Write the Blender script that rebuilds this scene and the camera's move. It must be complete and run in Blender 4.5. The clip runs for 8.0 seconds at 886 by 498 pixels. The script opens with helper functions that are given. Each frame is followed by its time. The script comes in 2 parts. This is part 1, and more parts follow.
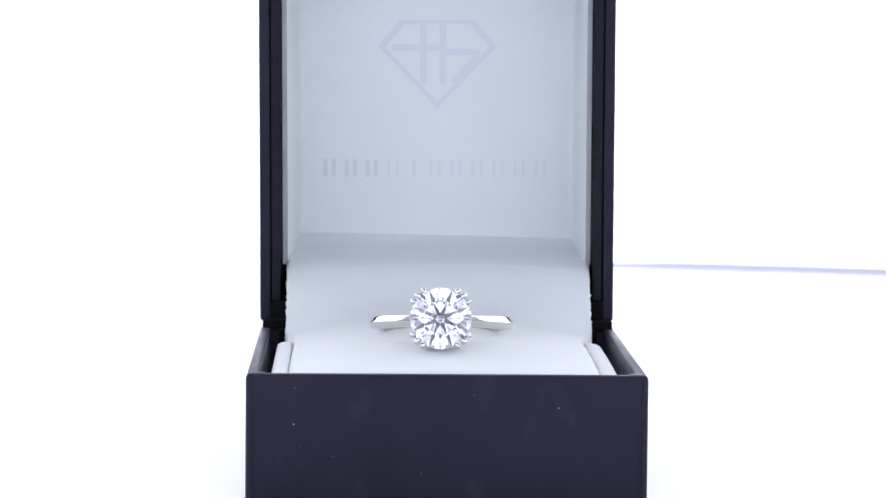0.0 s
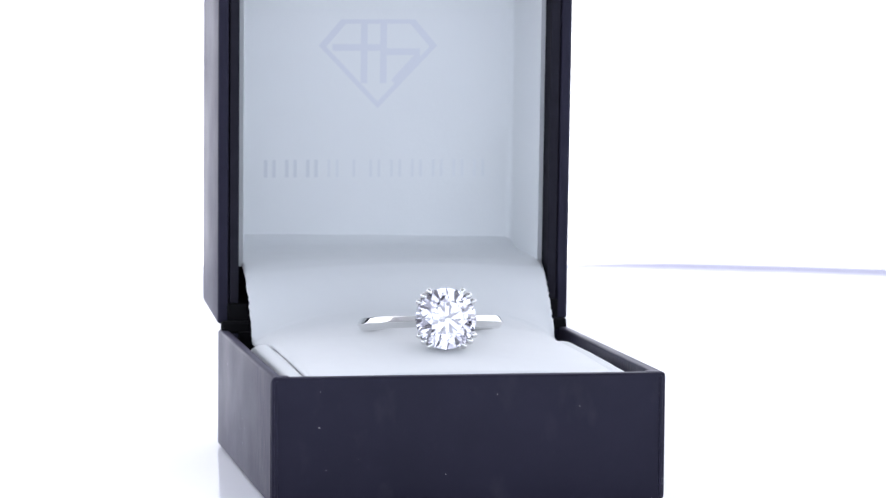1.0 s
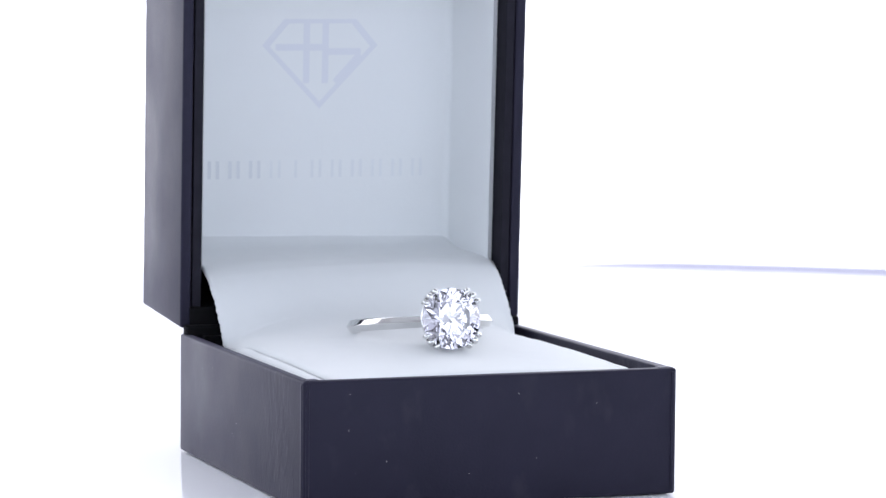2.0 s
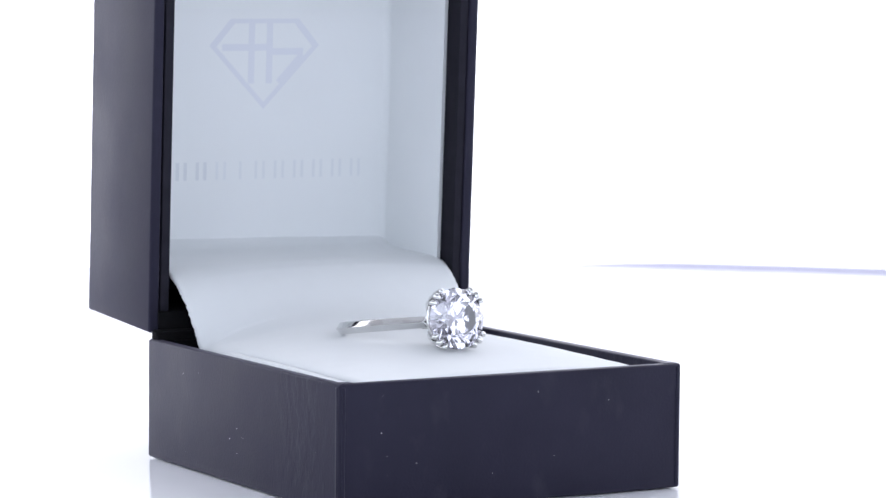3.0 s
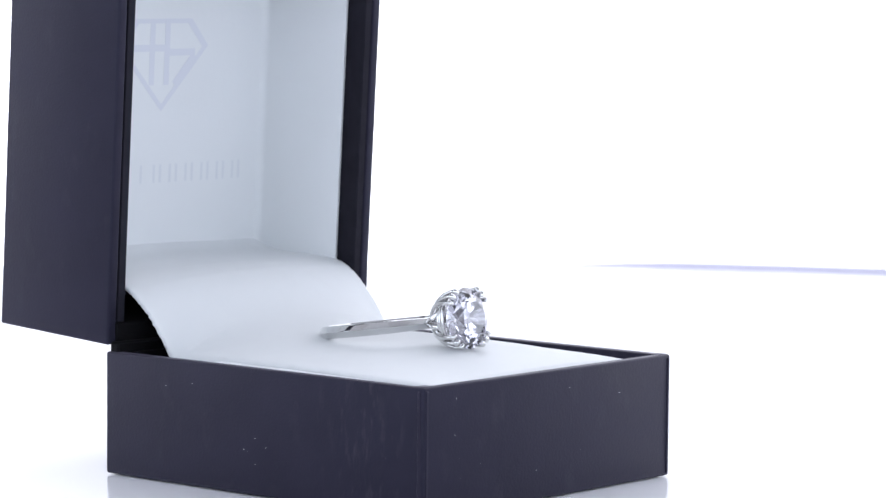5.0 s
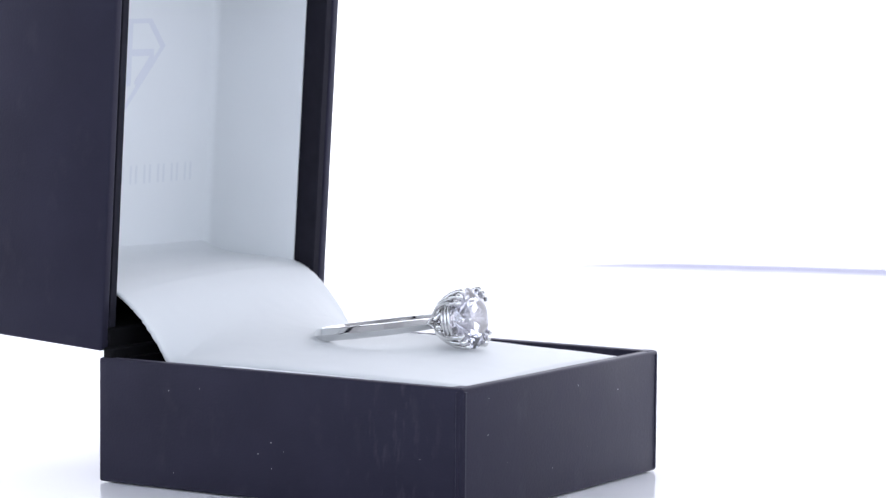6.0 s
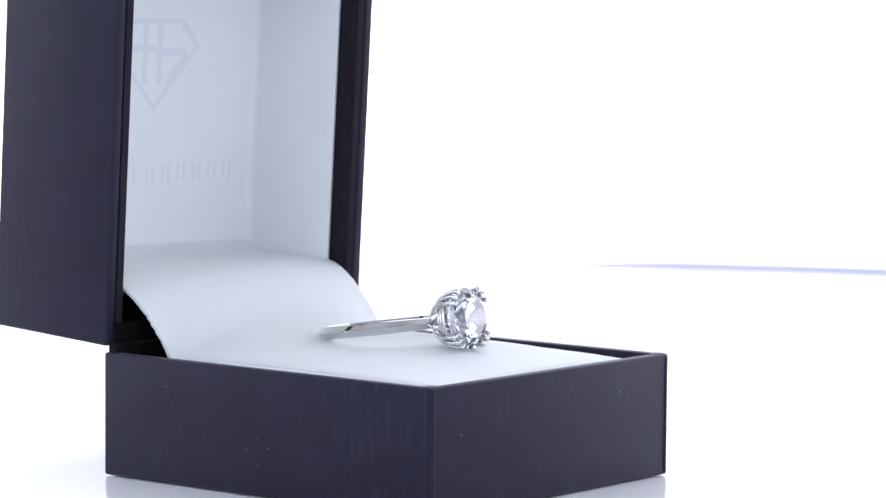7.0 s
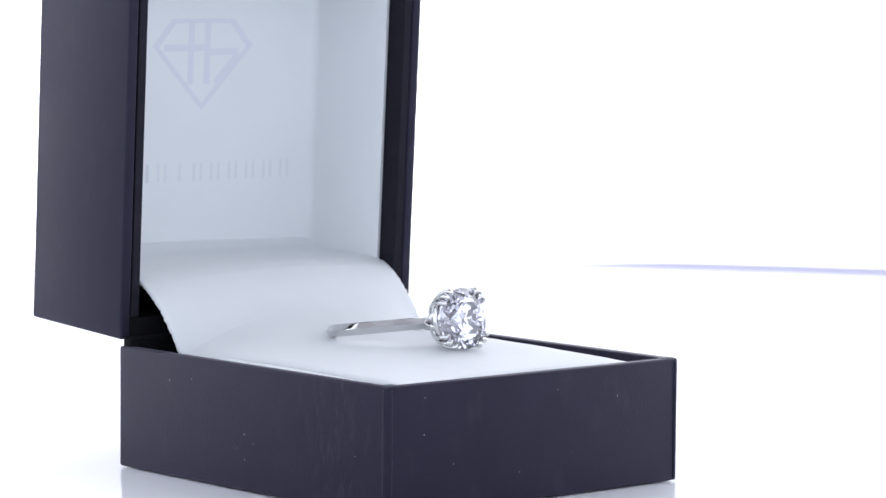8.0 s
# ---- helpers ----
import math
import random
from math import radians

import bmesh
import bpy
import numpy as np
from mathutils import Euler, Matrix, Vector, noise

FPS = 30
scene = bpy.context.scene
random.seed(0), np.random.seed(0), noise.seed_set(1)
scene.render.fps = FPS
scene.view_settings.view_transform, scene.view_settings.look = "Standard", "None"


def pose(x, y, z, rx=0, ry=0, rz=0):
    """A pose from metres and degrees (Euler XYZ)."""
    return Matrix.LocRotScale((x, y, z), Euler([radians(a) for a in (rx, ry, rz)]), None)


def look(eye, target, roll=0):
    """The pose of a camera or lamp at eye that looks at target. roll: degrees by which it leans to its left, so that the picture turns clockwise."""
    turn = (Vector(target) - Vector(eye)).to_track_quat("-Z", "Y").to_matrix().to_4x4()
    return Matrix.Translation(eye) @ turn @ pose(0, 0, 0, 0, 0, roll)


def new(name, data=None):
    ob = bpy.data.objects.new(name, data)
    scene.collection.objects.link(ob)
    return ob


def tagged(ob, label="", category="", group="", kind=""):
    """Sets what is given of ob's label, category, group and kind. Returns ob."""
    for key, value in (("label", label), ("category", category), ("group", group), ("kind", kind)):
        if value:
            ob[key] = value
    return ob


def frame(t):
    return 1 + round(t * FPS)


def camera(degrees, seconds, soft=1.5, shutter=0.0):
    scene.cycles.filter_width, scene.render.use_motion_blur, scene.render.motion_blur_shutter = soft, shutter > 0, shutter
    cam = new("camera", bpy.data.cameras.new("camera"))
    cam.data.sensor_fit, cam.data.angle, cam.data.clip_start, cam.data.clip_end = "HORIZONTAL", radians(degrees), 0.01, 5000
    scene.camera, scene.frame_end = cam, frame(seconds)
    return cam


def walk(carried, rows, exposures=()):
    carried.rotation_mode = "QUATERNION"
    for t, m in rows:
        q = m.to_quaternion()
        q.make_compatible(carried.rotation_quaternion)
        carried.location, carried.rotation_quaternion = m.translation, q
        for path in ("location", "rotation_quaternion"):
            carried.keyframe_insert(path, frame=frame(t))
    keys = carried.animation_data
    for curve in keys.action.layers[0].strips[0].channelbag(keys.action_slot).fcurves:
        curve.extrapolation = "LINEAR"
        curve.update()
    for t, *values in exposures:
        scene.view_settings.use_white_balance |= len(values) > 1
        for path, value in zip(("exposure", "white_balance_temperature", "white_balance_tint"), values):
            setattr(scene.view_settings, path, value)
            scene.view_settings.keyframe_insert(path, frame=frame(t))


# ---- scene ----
cam = camera(16.11, 8.0, soft=1.35)
cam.data.dof.use_dof, cam.data.dof.focus_distance, cam.data.dof.aperture_fstop = True, 0.447, 65.0
EYE, PITCH, ROLL = (0.0, -0.45514, 0.07243), -4.7755, 0.518
AIM = (0.0, EYE[1] + math.cos(radians(PITCH)), EYE[2] + math.sin(radians(PITCH)))
walk(cam, [(0.0, look(EYE, AIM, ROLL)), (8.0, look(EYE, AIM, ROLL))], exposures=[(0.0, 0.0), (8.0, 0.0)])

MM = 0.001
AXIS_X = 0.00119                       # the turntable's axis stands at (AXIS_X, 0)
BOX_X, BOX_Y = -0.0009, 0.01111        # the box's middle, on the turntable
W, D, H = 0.0563, 0.0621, 0.01837       # the box's base
LID_L, LID_H, LID_W = 0.02414, 0.0615, 0.05624
LID = pose(-0.00015, 0.03004, 0.01944, 3.417, -0.356, -1.11)   # the lid leans and is twisted a little on its hinge
TURNS = [(0, 1.48), (0.5, 6.26), (1, 11.02), (1.5, 15.78), (2, 20.55), (2.5, 25.3), (3, 30.1), (3.5, 34.98), (4, 39.85), (4.5, 44.8),
         (5, 49.7), (5.5, 54.55), (5.8, 57.45), (5.9, 58.22), (6.0, 58.27), (6.2, 58.27), (6.3, 58.05), (6.5, 56.15), (7, 51.25), (7.5, 46.3), (8, 41.5)]

# ---- light ----
world = bpy.data.worlds.new("studio")
scene.world = world
world.use_nodes = True
world.node_tree.nodes["Background"].inputs["Color"].default_value = (0.80, 0.86, 1.0, 1)
world.node_tree.nodes["Background"].inputs["Strength"].default_value = 0.10


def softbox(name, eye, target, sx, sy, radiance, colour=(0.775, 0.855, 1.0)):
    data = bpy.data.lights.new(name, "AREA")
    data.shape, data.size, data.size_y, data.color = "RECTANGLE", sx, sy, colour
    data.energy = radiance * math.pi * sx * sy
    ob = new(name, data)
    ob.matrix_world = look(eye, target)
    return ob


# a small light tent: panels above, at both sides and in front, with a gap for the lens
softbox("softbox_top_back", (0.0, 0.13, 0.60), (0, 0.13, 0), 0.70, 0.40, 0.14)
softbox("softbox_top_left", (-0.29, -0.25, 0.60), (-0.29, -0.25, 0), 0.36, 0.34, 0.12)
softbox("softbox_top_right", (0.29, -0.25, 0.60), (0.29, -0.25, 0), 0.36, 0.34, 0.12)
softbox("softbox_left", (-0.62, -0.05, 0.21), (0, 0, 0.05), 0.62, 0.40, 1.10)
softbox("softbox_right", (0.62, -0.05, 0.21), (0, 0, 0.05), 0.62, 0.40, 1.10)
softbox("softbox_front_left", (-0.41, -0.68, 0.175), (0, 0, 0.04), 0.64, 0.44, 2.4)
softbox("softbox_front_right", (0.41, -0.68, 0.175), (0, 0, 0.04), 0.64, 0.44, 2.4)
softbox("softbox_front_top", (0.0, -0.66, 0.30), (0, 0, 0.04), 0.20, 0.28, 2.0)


# ---- materials ----
def material(name, colour, rough=0.5, metal=0.0, ior=1.5, spec=0.5):
    m = bpy.data.materials.new(name)
    m.use_nodes = True
    b = m.node_tree.nodes["Principled BSDF"]
    b.inputs["Base Color"].default_value = (*colour, 1)
    b.inputs["Roughness"].default_value = rough
    b.inputs["Metallic"].default_value = metal
    b.inputs["IOR"].default_value = ior
    b.inputs["Specular IOR Level"].default_value = spec
    return m, m.node_tree.nodes, m.node_tree.links, b


def noise_node(n, l, scale, detail=3.0, stretch=None):
    c = n.new("ShaderNodeTexCoord")
    t = n.new("ShaderNodeTexNoise")
    t.inputs["Scale"].default_value, t.inputs["Detail"].default_value = scale, detail
    if stretch:
        mp = n.new("ShaderNodeMapping")
        mp.inputs["Scale"].default_value = stretch
        l.new(c.outputs["Object"], mp.inputs["Vector"])
        l.new(mp.outputs["Vector"], t.inputs["Vector"])
    else:
        l.new(c.outputs["Object"], t.inputs["Vector"])
    return t.outputs["Fac"]


def ramp(n, l, fac, stops):
    r = n.new("ShaderNodeValToRGB")
    for i, (p, c) in enumerate(stops):
        e = r.color_ramp.elements[i] if i < 2 else r.color_ramp.elements.new(p)
        e.position, e.color = p, (*c, 1)
    l.new(fac, r.inputs["Fac"])
    return r.outputs["Color"]


def bump(n, l, b, fac, strength, dist):
    k = n.new("ShaderNodeBump")
    k.inputs["Strength"].default_value, k.inputs["Distance"].default_value = strength, dist
    l.new(fac, k.inputs["Height"])
    l.new(k.outputs["Normal"], b.inputs["Normal"])
    return k


def make_paper():
    """Dark navy textured wrapping paper, finely ribbed, with faint scuffs."""
    m, n, l, b = material("navy_paper", (0.012, 0.012, 0.021), 0.42, spec=0.15)
    b.inputs["Specular Tint"].default_value = (0.80, 0.78, 1.0, 1)
    fibre = noise_node(n, l, 2600, 3)
    cloud = noise_node(n, l, 70, 4)
    scuff = noise_node(n, l, 240, 7, (1, 1, 0.55))
    base = ramp(n, l, cloud, [(0.3, (0.0133, 0.0126, 0.0230)), (0.7, (0.0188, 0.0179, 0.0316))])
    worn = ramp(n, l, scuff, [(0.58, (0, 0, 0)), (0.82, (0.4, 0.4, 0.4))])
    mix = n.new("ShaderNodeMix")
    mix.data_type = "RGBA"
    l.new(worn, mix.inputs["Factor"])
    l.new(base, mix.inputs["A"])
    mix.inputs["B"].default_value = (0.04, 0.04, 0.052, 1)
    # pale rubbed patch on the side near the front corner
    c = n.new("ShaderNodeTexCoord")
    sep = n.new("ShaderNodeSeparateXYZ")
    l.new(c.outputs["Object"], sep.inputs["Vector"])
    dist = n.new("ShaderNodeMath")
    dist.operation, dist.inputs[1].default_value = "ADD", 0.0200
    l.new(sep.outputs["Y"], dist.inputs[0])
    away = n.new("ShaderNodeMath")
    away.operation = "ABSOLUTE"
    l.new(dist.outputs[0], away.inputs[0])
    band = n.new("ShaderNodeMapRange")
    band.inputs["From Min"].default_value, band.inputs["From Max"].default_value = 0.0105, 0.002
    l.new(away.outputs[0], band.inputs["Value"])
    lines = ramp(n, l, noise_node(n, l, 800, 6, (1, 1, 0.3)), [(0.55, (0, 0, 0)), (0.75, (0.4, 0.4, 0.4))])
    rub = n.new("ShaderNodeMath")
    rub.operation = "MULTIPLY"
    l.new(band.outputs["Result"], rub.inputs[0])
    l.new(lines, rub.inputs[1])
    mix2 = n.new("ShaderNodeMix")
    mix2.data_type = "RGBA"
    l.new(rub.outputs[0], mix2.inputs["Factor"])
    l.new(mix.outputs["Result"], mix2.inputs["A"])
    mix2.inputs["B"].default_value = (0.055, 0.053, 0.070, 1)
    l.new(mix2.outputs["Result"], b.inputs["Base Color"])
    l.new(ramp(n, l, cloud, [(0.3, (0.36,) * 3), (0.7, (0.50,) * 3)]), b.inputs["Roughness"])
    b.inputs["Sheen Weight"].default_value, b.inputs["Sheen Roughness"].default_value = 0.09, 0.45
    b.inputs["Sheen Tint"].default_value = (0.80, 0.74, 1.0, 1)
    first = bump(n, l, b, fibre, 0.42, 0.00006)
    # crackled upright creases, strongest in the rubbed patch
    crack = n.new("ShaderNodeBump")
    crack.inputs["Distance"].default_value = 0.00009
    depth = n.new("ShaderNodeMapRange")
    depth.inputs["To Min"].default_value, depth.inputs["To Max"].default_value = 0.02, 0.27
    l.new(band.outputs["Result"], depth.inputs["Value"])
    l.new(depth.outputs["Result"], crack.inputs["Strength"])
    l.new(ramp(n, l, noise_node(n, l, 520, 6, (1, 1, 0.5)), [(0.47, (0, 0, 0)), (0.60, (1, 1, 1))]), crack.inputs["Height"])
    l.new(first.outputs["Normal"], crack.inputs["Normal"])
    l.new(crack.outputs["Normal"], b.inputs["Normal"])
    return m


def make_satin(name, colour, low):
    m, n, l, b = material(name, colour, 0.72)
    weave = noise_node(n, l, 2600, 2)
    cloud = noise_node(n, l, 45, 3)
    l.new(ramp(n, l, cloud, [(0.3, low), (0.7, colour)]), b.inputs["Base Color"])
    b.inputs["Sheen Weight"].default_value = 0.25
    bump(n, l, b, weave, 0.25, 0.00005)
    return m


def make_velvet(name, colour, low):
    m, n, l, b = material(name, colour, 0.85, spec=0.15)
    l.new(ramp(n, l, noise_node(n, l, 400, 3), [(0.3, low), (0.7, colour)]), b.inputs["Base Color"])
    bump(n, l, b, noise_node(n, l, 3000, 2), 0.4, 0.00008)
    return m


def make_metal():
    m, n, l, b = material("white_gold", (0.71, 0.708, 0.705), 0.07, 1.0)
    fine = noise_node(n, l, 1500, 2)
    l.new(ramp(n, l, fine, [(0.3, (0.05,) * 3), (0.7, (0.10,) * 3)]), b.inputs["Roughness"])
    return m


def make_glass(name, ior):
    m = bpy.data.materials.new(name)
    m.use_nodes = True
    n, l = m.node_tree.nodes, m.node_tree.links
    n.remove(n["Principled BSDF"])
    g = n.new("ShaderNodeBsdfGlass")
    g.inputs["IOR"].default_value, g.inputs["Roughness"].default_value = ior, 0.0
    g.inputs["Color"].default_value = (0.956, 0.952, 0.98, 1)
    l.new(g.outputs["BSDF"], n["Material Output"].inputs["Surface"])
    return m


def make_acrylic():
    """Glossy white turntable top with the faintest wipe marks."""
    m, n, l, b = material("white_acrylic", (0.86, 0.87, 0.90), 0.10, spec=0.0)
    wipe = noise_node(n, l, 9, 5)
    l.new(ramp(n, l, noise_node(n, l, 25, 4), [(0.3, (0.925, 0.93, 0.975)), (0.7, (0.945, 0.95, 0.985))]), b.inputs["Base Color"])
    gloss = n.new("ShaderNodeBsdfGlossy")
    l.new(ramp(n, l, wipe, [(0.35, (0.05,) * 3), (0.75, (0.13,) * 3)]), gloss.inputs["Roughness"])
    both = n.new("ShaderNodeMixShader")
    both.inputs["Fac"].default_value = 0.26
    l.new(b.outputs["BSDF"], both.inputs[1])
    l.new(gloss.outputs["BSDF"], both.inputs[2])
    l.new(both.outputs["Shader"], n["Material Output"].inputs["Surface"])
    return m


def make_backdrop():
    m, n, l, b = material("emissive_backdrop", (0.85, 0.86, 0.88), 0.8)
    # emission replaces lamp light on the backdrop; its lilac tints the reflections
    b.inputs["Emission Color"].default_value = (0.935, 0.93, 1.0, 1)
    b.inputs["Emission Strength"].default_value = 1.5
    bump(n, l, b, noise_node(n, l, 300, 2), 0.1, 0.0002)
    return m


PAPER = make_paper()
SATIN = make_satin("white_satin", (0.735, 0.755, 0.765), (0.715, 0.735, 0.745))
LINING = make_satin("lid_satin", (0.735, 0.755, 0.765), (0.71, 0.73, 0.74))
# hinge cloth, and the near-black put into the lid's foot and flap gap
BLACK = make_velvet("black_cloth_and_void", (0.0055, 0.0052, 0.0066), (0.0032, 0.0031, 0.0042))
INNER = make_velvet("dark_inner_paper", (0.0165, 0.0155, 0.0235), (0.0125, 0.0120, 0.0185))
FOIL = material("silver_foil", (0.655, 0.675, 0.725), 0.65, 0.05)[0]
FOIL_DARK = material("bold_foil", (0.60, 0.625, 0.655), 0.45, 0.2)[0]
FOIL_LIGHT = material("thin_foil", (0.665, 0.69, 0.715), 0.45, 0.2)[0]
METAL = make_metal()
DIAMOND = make_glass("diamond", 2.42)
ACRYLIC = make_acrylic()
BACKDROP = make_backdrop()
WHITE = material("white_board", (0.82, 0.83, 0.85), 0.6)[0]
# greys of the unseen front wall and ceiling, tuned for fill and reflections
GREY = material("grey_wall", (0.34, 0.345, 0.36), 0.8)[0]
PALE = material("pale_grey_board", (0.45, 0.455, 0.47), 0.8)[0]
LILAC = material("lilac_line", (0.83, 0.81, 0.95), 0.6)[0]
LINT = material("lint", (0.75, 0.75, 0.8), 0.9)[0]


# ---- builders ----
def mesh_of(name, bm, mat, smooth=None):
    bmesh.ops.recalc_face_normals(bm, faces=bm.faces)
    me = bpy.data.meshes.new(name)
    bm.to_mesh(me)
    bm.free()
    me.materials.append(mat)
    if smooth is not None:
        me.polygons.foreach_set("use_smooth", [True] * len(me.polygons))
        me.set_sharp_from_angle(angle=radians(smooth))
    return me


def part(name, bm, mat, parent=None, label="", smooth=40):
    ob = new(name, mesh_of(name, bm, mat, smooth))
    ob.parent = parent
    return tagged(ob, label)


def box_into(bm, x0, x1, y0, y1, z0, z1, bevel=0.0, seg=2):
    r = bmesh.ops.create_cube(bm, size=1, matrix=Matrix.Translation(((x0 + x1) / 2, (y0 + y1) / 2, (z0 + z1) / 2)) @ Matrix.Diagonal((x1 - x0, y1 - y0, z1 - z0, 1)))
    if bevel:
        es = list({e for v in r["verts"] for e in v.link_edges})
        bmesh.ops.bevel(bm, geom=es, offset=bevel, segments=seg, affect="EDGES", profile=0.5)


def block(x0, x1, y0, y1, z0, z1, bevel=0.0, seg=2):
    bm = bmesh.new()
    box_into(bm, x0, x1, y0, y1, z0, z1, bevel, seg)
    return bm


def tray(x0, x1, y0, y1, z0, z1, wall, deep, side, bevel):
    """A box open towards 'side' (a unit vector), with board walls and soft wrapped edges."""
    bm = block(x0, x1, y0, y1, z0, z1)
    bm.normal_update()
    side = Vector(side)
    f = max(bm.faces, key=lambda q: q.normal.dot(side))
    bmesh.ops.inset_region(bm, faces=[f], thickness=wall)
    for q in bm.faces:
        q.select = False
    r = bmesh.ops.extrude_discrete_faces(bm, faces=[f])
    for v in r["faces"][0].verts:
        v.co -= side * deep
    es = [e for e in bm.edges if len(e.link_faces) == 2 and e.calc_face_angle() > 0.5 and all((v.co - r["faces"][0].verts[0].co).dot(side) > 1e-6 for v in e.verts) or (len(e.link_faces) == 2 and e.calc_face_angle() > 0.5 and not set(e.verts) & set(r["faces"][0].verts))]
    bmesh.ops.bevel(bm, geom=list(set(es)), offset=bevel, segments=3, affect="EDGES", profile=0.5)
    return bm


def sweep(bm, centres, radii, sides=8, caps=True):
    """A round tube along the points in centres."""
    rings = []
    n = len(centres)
    up = Vector((0.31, 0.2, 0.93)).normalized()
    for i, c in enumerate(centres):
        d = (centres[min(i + 1, n - 1)] - centres[max(i - 1, 0)]).normalized()
        a = d.cross(up).normalized()
        b = d.cross(a)
        rings.append([bm.verts.new(c + radii[i] * (math.cos(k * math.tau / sides) * a + math.sin(k * math.tau / sides) * b)) for k in range(sides)])
    for r, s in zip(rings, rings[1:]):
        for k in range(sides):
            bm.faces.new((r[k], r[(k + 1) % sides], s[(k + 1) % sides], s[k]))
    if caps:
        bm.faces.new(rings[0])
        bm.faces.new(rings[-1])


def lathe(bm, section, steps, place):
    """Turns a closed section (radius, height) round; place maps (radius, angle, height) to a point."""
    rings = [[bm.verts.new(place(r, math.tau * k / steps, h)) for r, h in section] for k in range(steps)]
    m = len(section)
    for k in range(steps):
        a, b = rings[k], rings[(k + 1) % steps]
        for j in range(m):
            bm.faces.new((a[j], a[(j + 1) % m], b[(j + 1) % m], b[j]))


def ball(bm, c, r, u=10, v=7):
    bmesh.ops.create_uvsphere(bm, u_segments=u, v_segments=v, radius=r, matrix=Matrix.Translation(c))


def thing(name, label, category, kind=""):
    return tagged(new(name), label, category, "", kind)


# ---- the studio ----
def build_studio():
    tagged(part("floor", block(-2.0, 2.0, -2.0, 2.0, -0.07, -0.03), WHITE), "white matt studio table surface under the turntable", "floor", kind="structure")
    tagged(part("wall_back", block(-2.0, 2.0, 0.42, 0.46, -0.03, 1.6), BACKDROP), "white seamless studio backdrop, its lit brightness put in as emission", "backdrop", kind="structure")
    # side walls, front wall and ceiling are unseen, added to set bounce and reflections
    tagged(part("bounce_wall_left", block(-2.04, -2.0, -2.0, 0.42, -0.03, 1.6), WHITE), "unseen white side wall added to bounce light", "wall", kind="structure")
    tagged(part("bounce_wall_right", block(2.0, 2.04, -2.0, 0.42, -0.03, 1.6), WHITE), "unseen white side wall added to bounce light", "wall", kind="structure")
    tagged(part("bounce_wall_front", block(-2.0, 2.0, -2.04, -2.0, -0.03, 1.6), GREY), "unseen mid grey wall added to tone fill and reflections", "wall", kind="structure")
    tagged(part("ceiling", block(-2.0, 2.0, -2.0, 0.42, 1.6, 1.64), PALE), "unseen pale grey ceiling added to set the fill from above", "ceiling", kind="structure")


def build_turntable():
    t = thing("turntable", "round glossy white acrylic display turntable", "turntable")
    bm = bmesh.new()
    R = 0.361
    sec = [(0.0005, -0.012), (R - 0.002, -0.012), (R, -0.010), (R, -0.0015), (R - 0.0006, -0.0004), (R - 0.0015, 0.0), (0.0005, 0.0)]
    lathe(bm, sec, 160, lambda r, a, h: Vector((r * math.cos(a), r * math.sin(a), h)))
    part("disc", bm, ACRYLIC, t)
    bm = bmesh.new()
    lathe(bm, [(0.002, -0.0298), (0.10, -0.0298), (0.10, -0.0122), (0.002, -0.0122)], 64, lambda r, a, h: Vector((r * math.cos(a), r * math.sin(a), h)))
    part("pedestal", bm, WHITE, t)
    return t


def build_line_strip():
    """An added thin curved strip that draws the lilac line behind the turntable's rim, tapering to a point."""
    bm = bmesh.new()
    R, n = 0.377, 60
    rows = []
    for i in range(n + 1):
        x = 0.029 + (0.26 - 0.029) * i / n
        a = math.asin(x / R)
        k = min(1, i / n * 7)
        top = -0.0013 + 0.0017 * k ** 0.5
        rows.append([bm.verts.new(((R + o) * math.sin(a), (R + o) * math.cos(a), z)) for o, z in ((0, -0.0299), (0.0008, -0.0299), (0.0008, top), (0, top))])
    for a, b in zip(rows, rows[1:]):
        for j in range(4):
            bm.faces.new((a[j], a[(j + 1) % 4], b[(j + 1) % 4], b[j]))
    bm.faces.new(rows[0])
    bm.faces.new(rows[-1])
    ob = part("trim", bm, LILAC)
    ob.location = (AXIS_X, 0, 0)
    tagged(ob, "thin curved strip added to draw the lilac line behind the turntable", "trim", kind="structure")


# ---- the ring box ----
FLAP = [(0.0512, 0.0332), (0.0504, 0.0324), (0.0495, 0.0316), (0.0483, 0.0308), (0.0465, 0.0301), (0.0430, 0.0296), (0.0380, 0.0294), (0.0345, 0.0289), (0.0316, 0.0277), (0.0283, 0.0256),
        (0.0262, 0.0237), (0.0243, 0.0216), (0.0229, 0.0197), (0.0218, 0.0180), (0.0211, 0.0164), (0.0205, 0.0148)]


def smooth_curve(prof, steps):
    pts = []
    for i in range(len(prof) - 1):
        p0, p1, p2, p3 = (prof[max(i - 1, 0)], prof[i], prof[i + 1], prof[min(i + 2, len(prof) - 1)])
        for k in range(steps):
            q = k / steps
            pts.append(tuple(0.5 * (2 * b + (c - a) * q + (2 * a - 5 * b + 4 * c - d) * q * q + (3 * b - a - 3 * c + d) * q ** 3) for a, b, c, d in zip(p0, p1, p2, p3)))
    return pts + [prof[-1]]


FLAP_FINE = smooth_curve(FLAP, 6)[::-1]
FLAP_Y, FLAP_Z = np.array([p[0] for p in FLAP_FINE]), np.array([p[1] for p in FLAP_FINE])


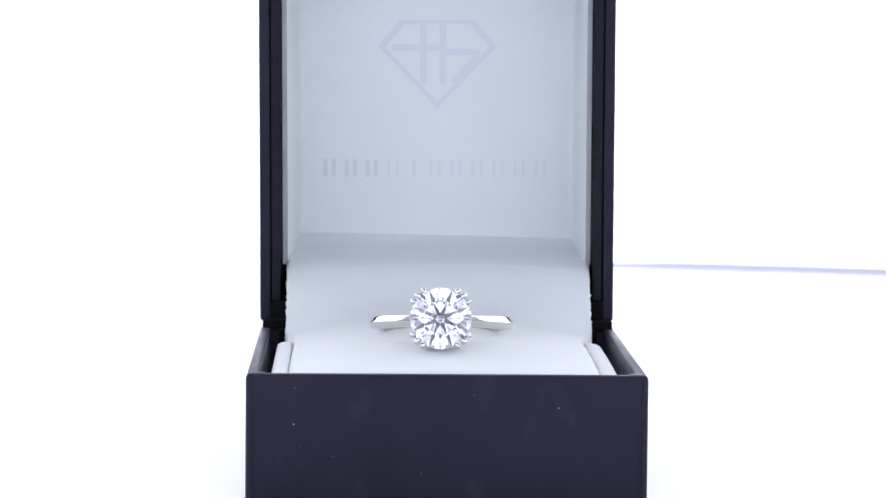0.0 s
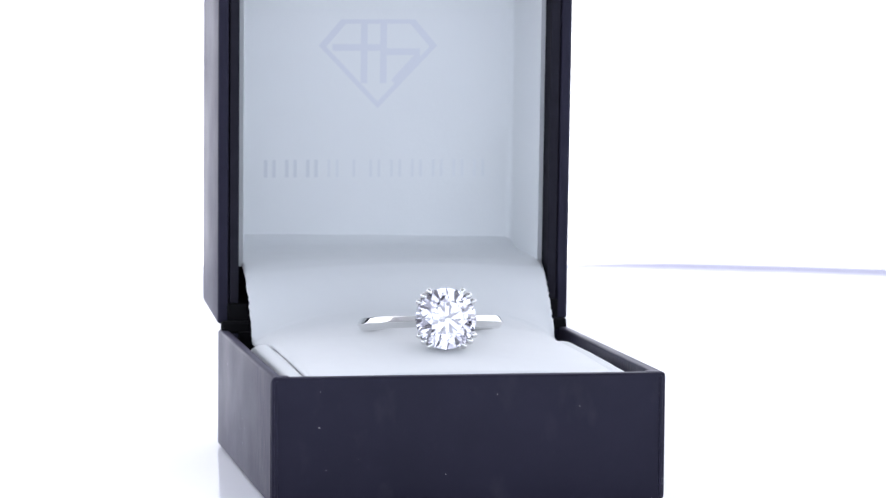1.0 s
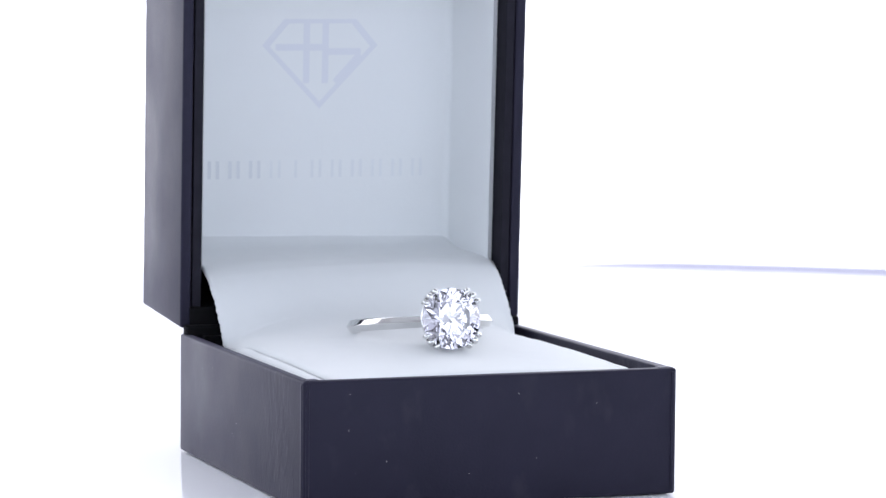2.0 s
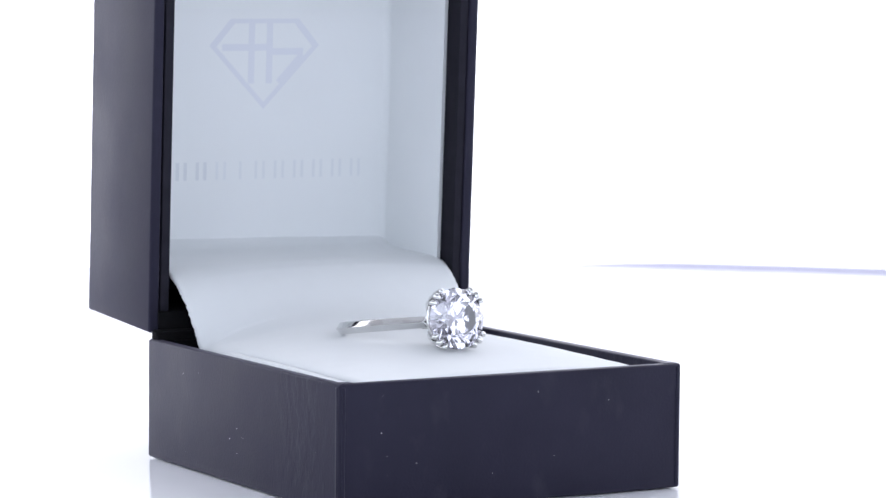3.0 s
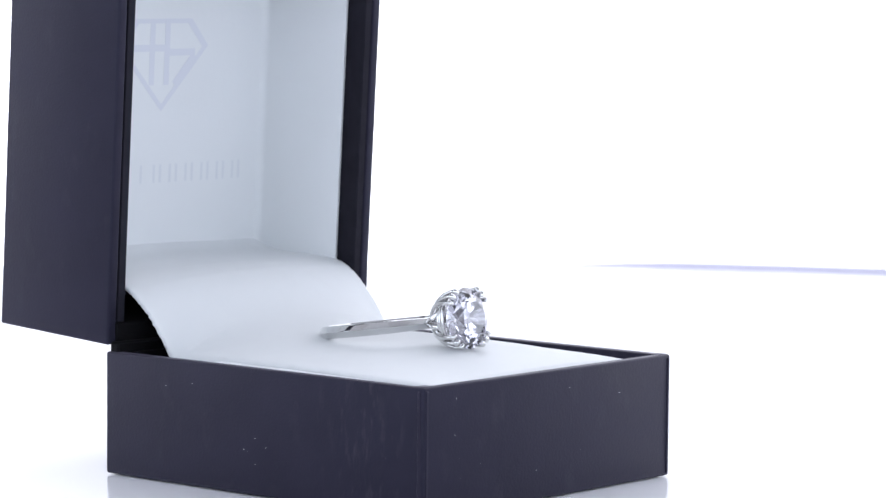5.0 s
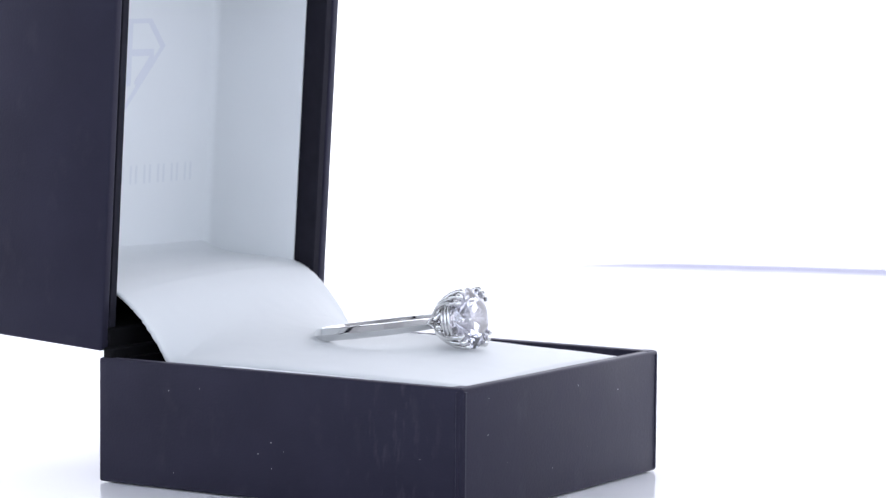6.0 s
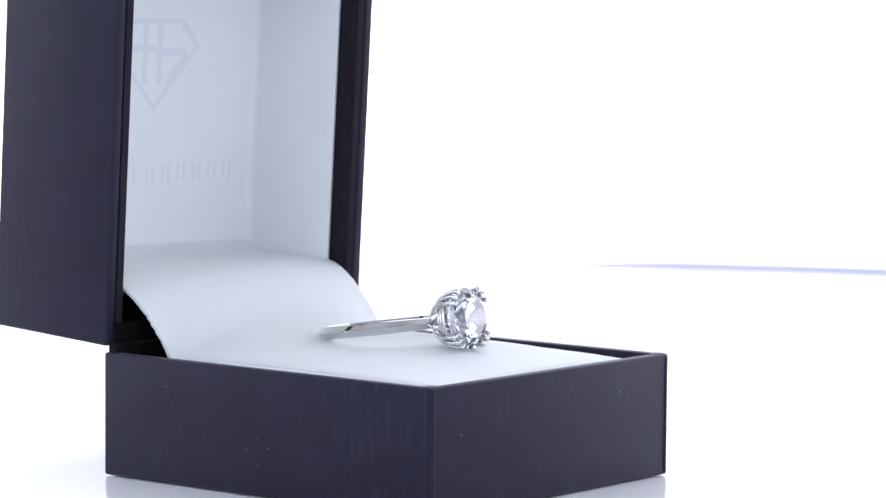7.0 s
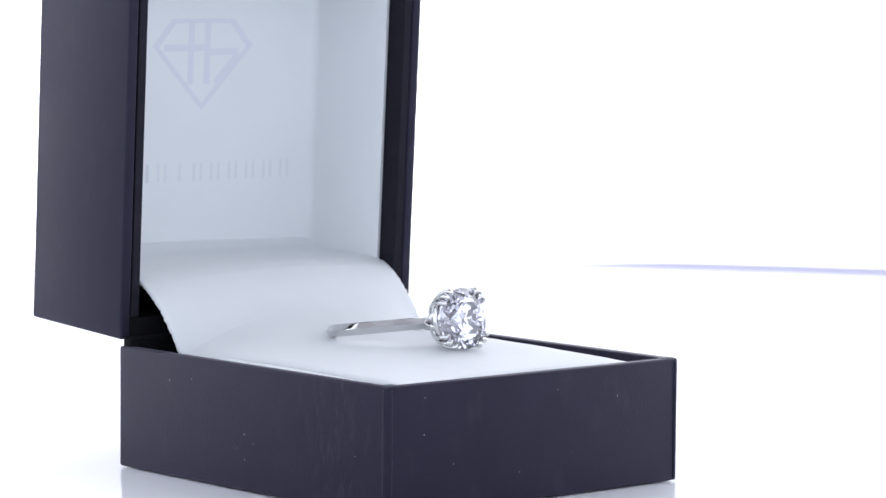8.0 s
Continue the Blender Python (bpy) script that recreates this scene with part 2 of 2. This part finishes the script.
def cushion_height(x, y):
    """Top of the padded cushion, in metres, over the box's middle."""
    u = abs(x) / 0.0233
    front = max(0.0, -y / 0.0286)
    z = 0.0210 - 0.0029 * u ** 2.0 - 0.0026 * min(1, front) ** 1.6 * (1 - 0.9 * min(1, u) ** 2)
    z -= 0.0010 * max(0.0, (-y - 0.0278) / 0.0014) ** 2
    return z - 0.40 * max(0.0, abs(x) - 0.0222)


def flap_height(u, y):
    """The flap behind the cushion, which rises into the lid."""
    if y < FLAP_Y[0]:
        return FLAP_Z[0] - 2.0 * (FLAP_Y[0] - y)
    near = max(0.0, min(1.0, (0.036 - y) / 0.006))
    return float(np.interp(y + 0.0006 * (1 - u * u) * near, FLAP_Y, FLAP_Z)) + (0.00075 + 0.00045 * u + 0.0006 * (1 - u * u)) * near


def pad_point(u, y):
    q = max(0.0, min(1.0, (y - 0.009) / 0.011))
    half = 0.0219 + 0.0021 * q * q * (3 - 2 * q) - 0.0009 * max(0.0, min(1.0, (y - 0.034) / 0.012))
    x = u * (half + (0.00055 * (1 - q) if u < 0 else 0.0))
    a, b = cushion_height(x, y), flap_height(u, y)
    k = 0.0010 + 0.0075 * (1 - abs(u) ** 6)
    # the satin is drawn tight here: a long slope instead of the steep foot of the flap
    slack = flap_height(u, 0.0243) - 1.12 * (0.0243 - y)
    if y < 0.0243:
        b += (1 - abs(u) ** 4) * max(0.0, slack - b)
    k *= 1.6
    z = max(a, b) + k * (max(k - abs(a - b), 0) / k) ** 3 / 6
    z += 0.00010 * noise.noise(Vector((x, y, 0)) * 110) + 0.00004 * noise.noise(Vector((x, y, 3)) * 420)
    if y < 0.020:
        z -= 0.00035 * max(0.0, (abs(u) - 0.97) / 0.03) ** 2 * (1 - q)
    if abs(u) > 0.999 and y > 0.019:
        x += 0.00030 * noise.noise(Vector((y * 2300, z * 2300, u))) - math.copysign(0.0005, u) * max(0.0, noise.noise(Vector((y * 700, z * 700, u + 5))) - 0.25)
    return Vector((x, y, z))


def build_cushion(parent):
    bm = bmesh.new()
    us = [-1 + 2 * i / 100 for i in range(101)]
    ys = [-0.0292, -0.0289] + [-0.0286 + 0.0006 * j for j in range(80)] + [0.0194 + 0.00022 * j for j in range(70)] + [0.0348 + 0.0005 * j for j in range(23)] + [0.0463 + 0.0002 * j for j in range(24)]
    vs = [[bm.verts.new(pad_point(u, y)) for u in us] for y in ys]
    for a, b in zip(vs, vs[1:]):
        for j in range(len(us) - 1):
            bm.faces.new((a[j], a[j + 1], b[j + 1], b[j]))
    bm.normal_update()
    ob = part("cushion", bm, SATIN, parent, "white satin pad sweeping up into the lid", 80)
    if sum(p.normal.z for p in ob.data.polygons) < 0:
        ob.data.flip_normals()
    m = ob.modifiers.new("thickness", "SOLIDIFY")
    m.thickness, m.offset = 0.0005, -1
    # rolled white welt along each long side of the pad
    for s in (-1, 1):
        bm = bmesh.new()
        rows = []
        for j in range(60):
            y = -0.0289 + (0.0185 + 0.0289) * j / 59
            end = min(1.0, (59 - j) / 8) ** 0.5
            top = cushion_height(0.0219, y) - 0.00028 - 0.0022 * (1 - end) + 0.00008 * noise.noise(Vector((s * 3, y * 260, 0)))
            near, far = (0.02195 if s > 0 else 0.0225) + 0.00012 * noise.noise(Vector((y * 330, s, 7))), 0.0247 if s > 0 else 0.0250
            ring = [(near, top - 0.004)]
            for k in range(9):
                a = math.pi * (1 - k / 8)
                ring.append(((near + far) / 2 + (far - near) / 2 * math.cos(a), top - 0.0006 + 0.0006 * math.sin(a) ** 0.7 - 0.0003 * (k / 8)))
            ring.append((far, top - 0.004))
            rows.append([bm.verts.new((s * x, y, z)) for x, z in ring])
        for a, b in zip(rows, rows[1:]):
            for k in range(10):
                bm.faces.new((a[k], a[k + 1], b[k + 1], b[k]))
            bm.faces.new((a[10], a[0], b[0], b[10]))
        bm.faces.new(rows[0])
        bm.faces.new(rows[-1])
        part("welt", bm, SATIN, parent, "rolled white satin edge of the pad", 60)
    part("foam_block", block(-0.0216, 0.0216, -0.0284, 0.0185, 0.0036, 0.0170, 0.0004, 2), WHITE, parent, "white foam under the satin")


def build_lid_lining(lid):
    """White satin insert of the lid: two flared sides and a back, with soft corners."""
    bm = bmesh.new()
    F, B, deep, t = 0.0238, 0.0227, 0.0202, 0.0008
    half = [(F + 0.0003, 0.0036), (F, 0.0034), (F - 0.0002, 0.0039)]
    for k in range(7):
        a = radians(15 * k)
        half.append((B - 0.0013 + 0.0013 * math.cos(a), deep - 0.0013 + 0.0013 * math.sin(a)))
    inner = half + [(-x, y) for x, y in half[::-1]]
    outer = [(-0.0246, 0.0038), (-0.0246, deep + t), (0.0246, deep + t), (0.0246, 0.0038)]
    prof = inner + outer
    z0, z1 = 0.0086, 0.0588
    a = [bm.verts.new((x, y, z0)) for x, y in prof]
    b = [bm.verts.new((x, y, z1)) for x, y in prof]
    m = len(prof)
    for i in range(m):
        bm.faces.new((a[i], a[(i + 1) % m], b[(i + 1) % m], b[i]))
    bmesh.ops.triangulate(bm, faces=[bm.faces.new(a), bm.faces.new(b)])
    return part("lining", bm, LINING, lid, "pale satin lid lining", 50), deep


def stroke(bm, p, q, width, y0, y1):
    """A flat raised bar from p to q in the lining's plane (x, z)."""
    p, q = Vector((p[0], 0, p[1])), Vector((q[0], 0, q[1]))
    d = (q - p).normalized()
    s = Vector((-d.z, 0, d.x)) * width / 2
    p, q = p - d * width * 0.4, q + d * width * 0.4
    lo = [bm.verts.new(c + Vector((0, y0, 0))) for c in (p + s, q + s, q - s, p - s)]
    hi = [bm.verts.new(c + Vector((0, y1, 0))) for c in (p + s, q + s, q - s, p - s)]
    for i in range(4):
        bm.faces.new((lo[i], lo[(i + 1) % 4], hi[(i + 1) % 4], hi[i]))
    bm.faces.new(lo)
    bm.faces.new(hi)


def build_prints(lining, deep):
    y0, y1 = deep + 0.0002, deep - 0.00002
    # emblem: a plain gem outline with inner bars
    out = [(-0.0060, 0.0466), (0.0062, 0.0466), (0.0099, 0.0423), (0.0001, 0.0320), (-0.0097, 0.0423)]
    bm = bmesh.new()
    mid = Vector((0.0001, 0.0410))
    loops = []
    for k, y in ((0.87, y0), (1.0, y0), (1.0, y1), (0.87, y1)):
        loops.append([bm.verts.new((mid.x + (x - mid.x) * k, y, mid.y + (z - mid.y) * k)) for x, z in out])
    for a, b in zip(loops, loops[1:] + loops[:1]):
        for i in range(5):
            bm.faces.new((a[i], a[(i + 1) % 5], b[(i + 1) % 5], b[i]))
    part("emblem_outline", bm, FOIL, lining, "faint silver foil gem emblem", 20)
    for k, (a, b) in enumerate((((-0.0022, 0.0458), (-0.0022, 0.0366)), ((0.0010, 0.0458), (0.0010, 0.0366)), ((-0.0070, 0.0420), (0.0005, 0.0420)), ((0.0018, 0.0413), (0.0066, 0.0413)), ((0.0066, 0.0405), (0.0030, 0.0366)))):
        bm = bmesh.new()
        stroke(bm, a, b, 0.00110, y0, y1 - 0.000003 * (k + 1))
        part("emblem_bar", bm, FOIL, lining, "", 20)
    # eleven characters as plain bars
    x0, x1, z0, z1 = -0.0190, 0.0185, 0.0207, 0.0236
    for i in range(11):
        c = x0 + 0.0014 + (x1 - x0 - 0.0028) * i / 10
        w = 0.0011 if i != 4 else 0.0003
        for q in ((-0.62, 0.62) if i != 4 else (0,)):
            h = 0.00030 if i < 3 else 0.00024
            part("print_bar", block(c + q * w - h, c + q * w + h, y1, y0, z0, z1), FOIL_DARK if i < 3 else FOIL_LIGHT, lining, "silver foil lettering shown as bars" if i == 0 else "", 20)


def build_box():
    box = thing("ring_box", "open dark navy paper-covered ring box lined with white satin", "ring box")
    base = part("base", tray(-W / 2, W / 2, -D / 2, D / 2, 0.0002, H, 0.0024, 0.0150, (0, 0, 1), 0.0004), PAPER, box, "dark navy textured paper base", 40)
    # folded paper seams at the base's upright front edges and rim corners
    for s in (-1, 1):
        part("seam", block(s * W / 2 - 0.0009 if s > 0 else -W / 2 + 0.0004, s * W / 2 - 0.0004 if s > 0 else -W / 2 + 0.0009, -D / 2 - 0.00014, -D / 2 + 0.0002, 0.0006, H - 0.0005, 0.00008, 1), PAPER, base)
        part("seam", block(min(s * (W / 2 - 0.0002), s * (W / 2 + 0.00010)), max(s * (W / 2 - 0.0002), s * (W / 2 + 0.00010)), -D / 2 + 0.0005, -D / 2 + 0.0011, 0.0006, H - 0.0005, 0.00008, 1), PAPER, base)
        part("corner_fold", block(min(s * 0.0256, s * 0.0277), max(s * 0.0256, s * 0.0277), -D / 2 + 0.0004, -D / 2 + 0.0022, H - 0.0003, H + 0.00007, 0.00006, 1), PAPER, base)
    build_cushion(box)
    lid = part("lid", tray(-LID_W / 2, LID_W / 2, 0, LID_L, 0, LID_H, 0.0024, 0.0215, (0, -1, 0), 0.0004), PAPER, box, "dark navy paper lid standing open", 40)
    lid.matrix_basis = LID
    lining, deep = build_lid_lining(lid)
    build_prints(lining, deep)
    # dark inner collar of the lid
    for s in (-1, 1):
        part("collar", block(min(s * 0.0248, s * 0.0262), max(s * 0.0248, s * 0.0262), 0.0001, 0.0213, 0.0033, 0.0590, 0.0001, 1), INNER, lid)
    # near-black block added where the lid's foot recess lies in shade
    part("foot_void", block(-0.0266, 0.0266, -0.0003, 0.0205, 0.0003, 0.0032, 0.0002, 1), BLACK, lid, "near-black block put in for the shaded recess at the lid's foot")
    # hinge of black cloth between base and lid
    part("hinge", block(-0.0278, 0.0278, D / 2 - 0.0023, D / 2 - 0.0004, H - 0.0004, 0.0198, 0.0003, 1), BLACK, box, "black cloth hinge")
    # added near-black sheet behind the flap, for the shaded gap there
    part("gap_dark_sheet", block(-0.0252, 0.0252, 0.0272, 0.0286, 0.004, H - 0.0001), BLACK, box)
    bm = bmesh.new()
    rnd = random.Random(4)
    for i in range(18):
        r = rnd.uniform(0.00002, 0.00006)
        if i % 2:
            c = (-W / 2, rnd.uniform(-0.028, 0.028), rnd.uniform(0.002, H - 0.001))
        else:
            c = (rnd.uniform(-0.026, 0.026), -D / 2, rnd.uniform(0.002, H - 0.001))
        bmesh.ops.create_icosphere(bm, subdivisions=1, radius=r, matrix=Matrix.Translation(c))
    tagged(part("lint", bm, LINT, box, "tiny white specks of lint"), kind="stuff")
    return box


# ---- the ring ----
GEM = Vector((-0.0005, -0.01490, 0.00017))      # the gem's girdle, from the ring's middle
GEM_R = 0.00451


def gem_point(r, a, w):
    """Radius and angle round the gem's axis; w runs back from the girdle."""
    return GEM + Vector((r * math.cos(a), w, r * math.sin(a)))


def build_brilliant(bm, R, at):
    """A round brilliant cut: table, stars, kites, upper and lower halves, pavilion mains."""
    T, S, G = 0.56 * R, 0.759 * R, R
    hc, g = 0.30 * R, 0.022 * R
    c8 = math.cos(math.pi / 8)
    hs = hc * (R - S * c8) / (R - T)          # keeps the kite facets flat
    P, lower = 0.853 * R, 0.80
    tab = [bm.verts.new(at(T, math.pi / 4 * k, -hc - g)) for k in range(8)]
    star = [bm.verts.new(at(S, math.pi / 4 * (k + 0.5), -hs - g)) for k in range(8)]
    up = [bm.verts.new(at(G, math.pi / 8 * k, -g)) for k in range(16)]
    dn = [bm.verts.new(at(G, math.pi / 8 * k, g)) for k in range(16)]
    cul = bm.verts.new(at(0, 0, P))
    rl = (1 - lower) * R
    half = [bm.verts.new(at(rl / c8, math.pi / 4 * (k + 0.5), g + (P - g) * lower)) for k in range(8)]
    bm.faces.new(tab)
    for k in range(8):
        j = (k + 1) % 8
        bm.faces.new((tab[k], star[k], tab[j]))
        bm.faces.new((tab[k], star[k - 1], up[2 * k], star[k]))
        bm.faces.new((star[k], up[2 * k], up[2 * k + 1]))
        bm.faces.new((star[k], up[2 * k + 1], up[(2 * k + 2) % 16]))
        bm.faces.new((half[k], dn[2 * k], dn[2 * k + 1]))
        bm.faces.new((half[k], dn[2 * k + 1], dn[(2 * k + 2) % 16]))
        bm.faces.new((cul, half[k - 1], dn[2 * k], half[k]))
    for k in range(16):
        bm.faces.new((up[k], up[(k + 1) % 16], dn[(k + 1) % 16], dn[k]))


def build_ring():
    ring = thing("engagement_ring", "polished white gold solitaire ring with round brilliant diamond", "ring")
    bm = bmesh.new()
    Ro, Rs, Ri, hh = 0.01095, 0.01028, 0.00935, 0.00094
    steps = 160
    rings = []
    for k in range(steps):
        a = math.tau * k / steps
        near = max(0.0, -math.sin(a)) ** 4
        h = hh * (1 - 0.14 * near)
        sec = [(Ri + 0.0002, -h), (Rs - 0.0001, -h), (Rs + 0.00008, -h + 0.00006), (Rs + 0.00022, -h + 0.0002), (Ro - 0.00022, -0.00030), (Ro - 0.00006, -0.00012), (Ro, 0),
               (Ro - 0.00006, 0.00012), (Ro - 0.00022, 0.00030), (Rs + 0.00022, h - 0.0002), (Rs + 0.00008, h - 0.00006), (Rs - 0.0001, h), (Ri + 0.0002, h), (Ri, h * 0.6), (Ri, -h * 0.6)]
        rings.append([bm.verts.new((r * math.cos(a), r * math.sin(a), z)) for r, z in sec])
    m = 15
    for k in range(steps):
        a, b = rings[k], rings[(k + 1) % steps]
        for j in range(m):
            bm.faces.new((a[j], a[(j + 1) % m], b[(j + 1) % m], b[j]))
    part("band", bm, METAL, ring, "knife-edged polished band", 25)
    bm = bmesh.new()
    build_brilliant(bm, GEM_R, lambda r, a, w: gem_point(r, a + math.pi / 8, w))
    part("diamond", bm, DIAMOND, ring, "round brilliant-cut clear diamond", None)
    # claws: four groups of three, each with a rounded bead at its tip
    for c in range(4):
        for s in (-1, 0, 1):
            a = radians(45 + 90 * c + 13.5 * s)
            b = radians(45 + 90 * c + 4 * s)
            bm = bmesh.new()
            path = [gem_point(0.0012, b, 0.0055), gem_point(0.0021, b, 0.0049), gem_point(0.0031, b, 0.0039), gem_point(0.0039, b + (a - b) * 0.3, 0.0027), gem_point(0.0045, b + (a - b) * 0.75, 0.0015), gem_point(0.00472, a, 0.0005), gem_point(0.00478, a, 0.0), gem_point(0.00472, a, -0.0004)]
            sweep(bm, path, [0.00052, 0.00050, 0.00044, 0.00037, 0.00032, 0.00030, 0.00030, 0.0003], 8)
            size = 0.00050 if s == 0 else 0.00044
            ball(bm, gem_point(0.00471, a, -0.00040), size)
            sweep(bm, [gem_point(0.00470, a, -0.00045), gem_point(0.00445, a, -0.00066), gem_point(0.00418, a, -0.00068)], [size * 0.9, size * 0.75, size * 0.35], 8)
            part("claw", bm, METAL, ring, "", 60)
    # shoulders that rise from the band into the head
    for sx in (-1, 1):
        for sz in (-1, 1):
            bm = bmesh.new()
            ends = []
            for k in range(7):
                q = k / 6
                a = radians(270 + sx * (15 - 8 * q))
                r = 0.01035 + 0.0016 * q ** 1.6
                ends.append(Vector((r * math.cos(a), r * math.sin(a), sz * (0.0005 + 0.0013 * q ** 1.5) + 0.0004 * q)))
            sweep(bm, ends, [0.0004, 0.00052, 0.00056, 0.00056, 0.0005, 0.00042, 0.00036], 8)
            part("shoulder", bm, METAL, ring, "", 60)
    for r, w, t in ((0.0040, 0.0013, 0.00026), (0.0036, 0.0021, 0.00024), (0.0026, 0.0033, 0.00026)):
        bm = bmesh.new()
        lathe(bm, [(r + t * math.cos(math.tau * k / 8), w + t * math.sin(math.tau * k / 8)) for k in range(8)], 48, lambda q, a, h: gem_point(q, a, h))
        part("gallery_rail", bm, METAL, ring, "", 60)
    bm = bmesh.new()
    bmesh.ops.create_uvsphere(bm, u_segments=16, v_segments=10, radius=1, matrix=Matrix.Translation(GEM + Vector((0, 0.0050, -0.0005))) @ Matrix.Diagonal((0.0017, 0.0009, 0.00115, 1)))
    part("head_base", bm, METAL, ring, "", 60)
    for k in range(10):
        bm = bmesh.new()
        a = math.tau * k / 10
        bmesh.ops.create_icosphere(bm, subdivisions=1, radius=0.00030, matrix=Matrix.Translation(gem_point(0.0021, a, 0.0041)))
        part("accent_stone", bm, DIAMOND, ring, "", None)
    return ring


build_studio()
build_line_strip()
turntable = build_turntable()
ring_box = build_box()
engagement_ring = build_ring()


def motions():
    spin = [(t, pose(AXIS_X, 0, 0, 0, 0, a)) for t, a in TURNS]
    walk(turntable, spin)
    walk(ring_box, [(t, m @ pose(BOX_X, BOX_Y, 0)) for t, m in spin])
    walk(engagement_ring, [(t, m @ pose(BOX_X - 0.00015, BOX_Y - 0.0008, 0.0224, -8.2, 0, 0)) for t, m in spin])


motions()
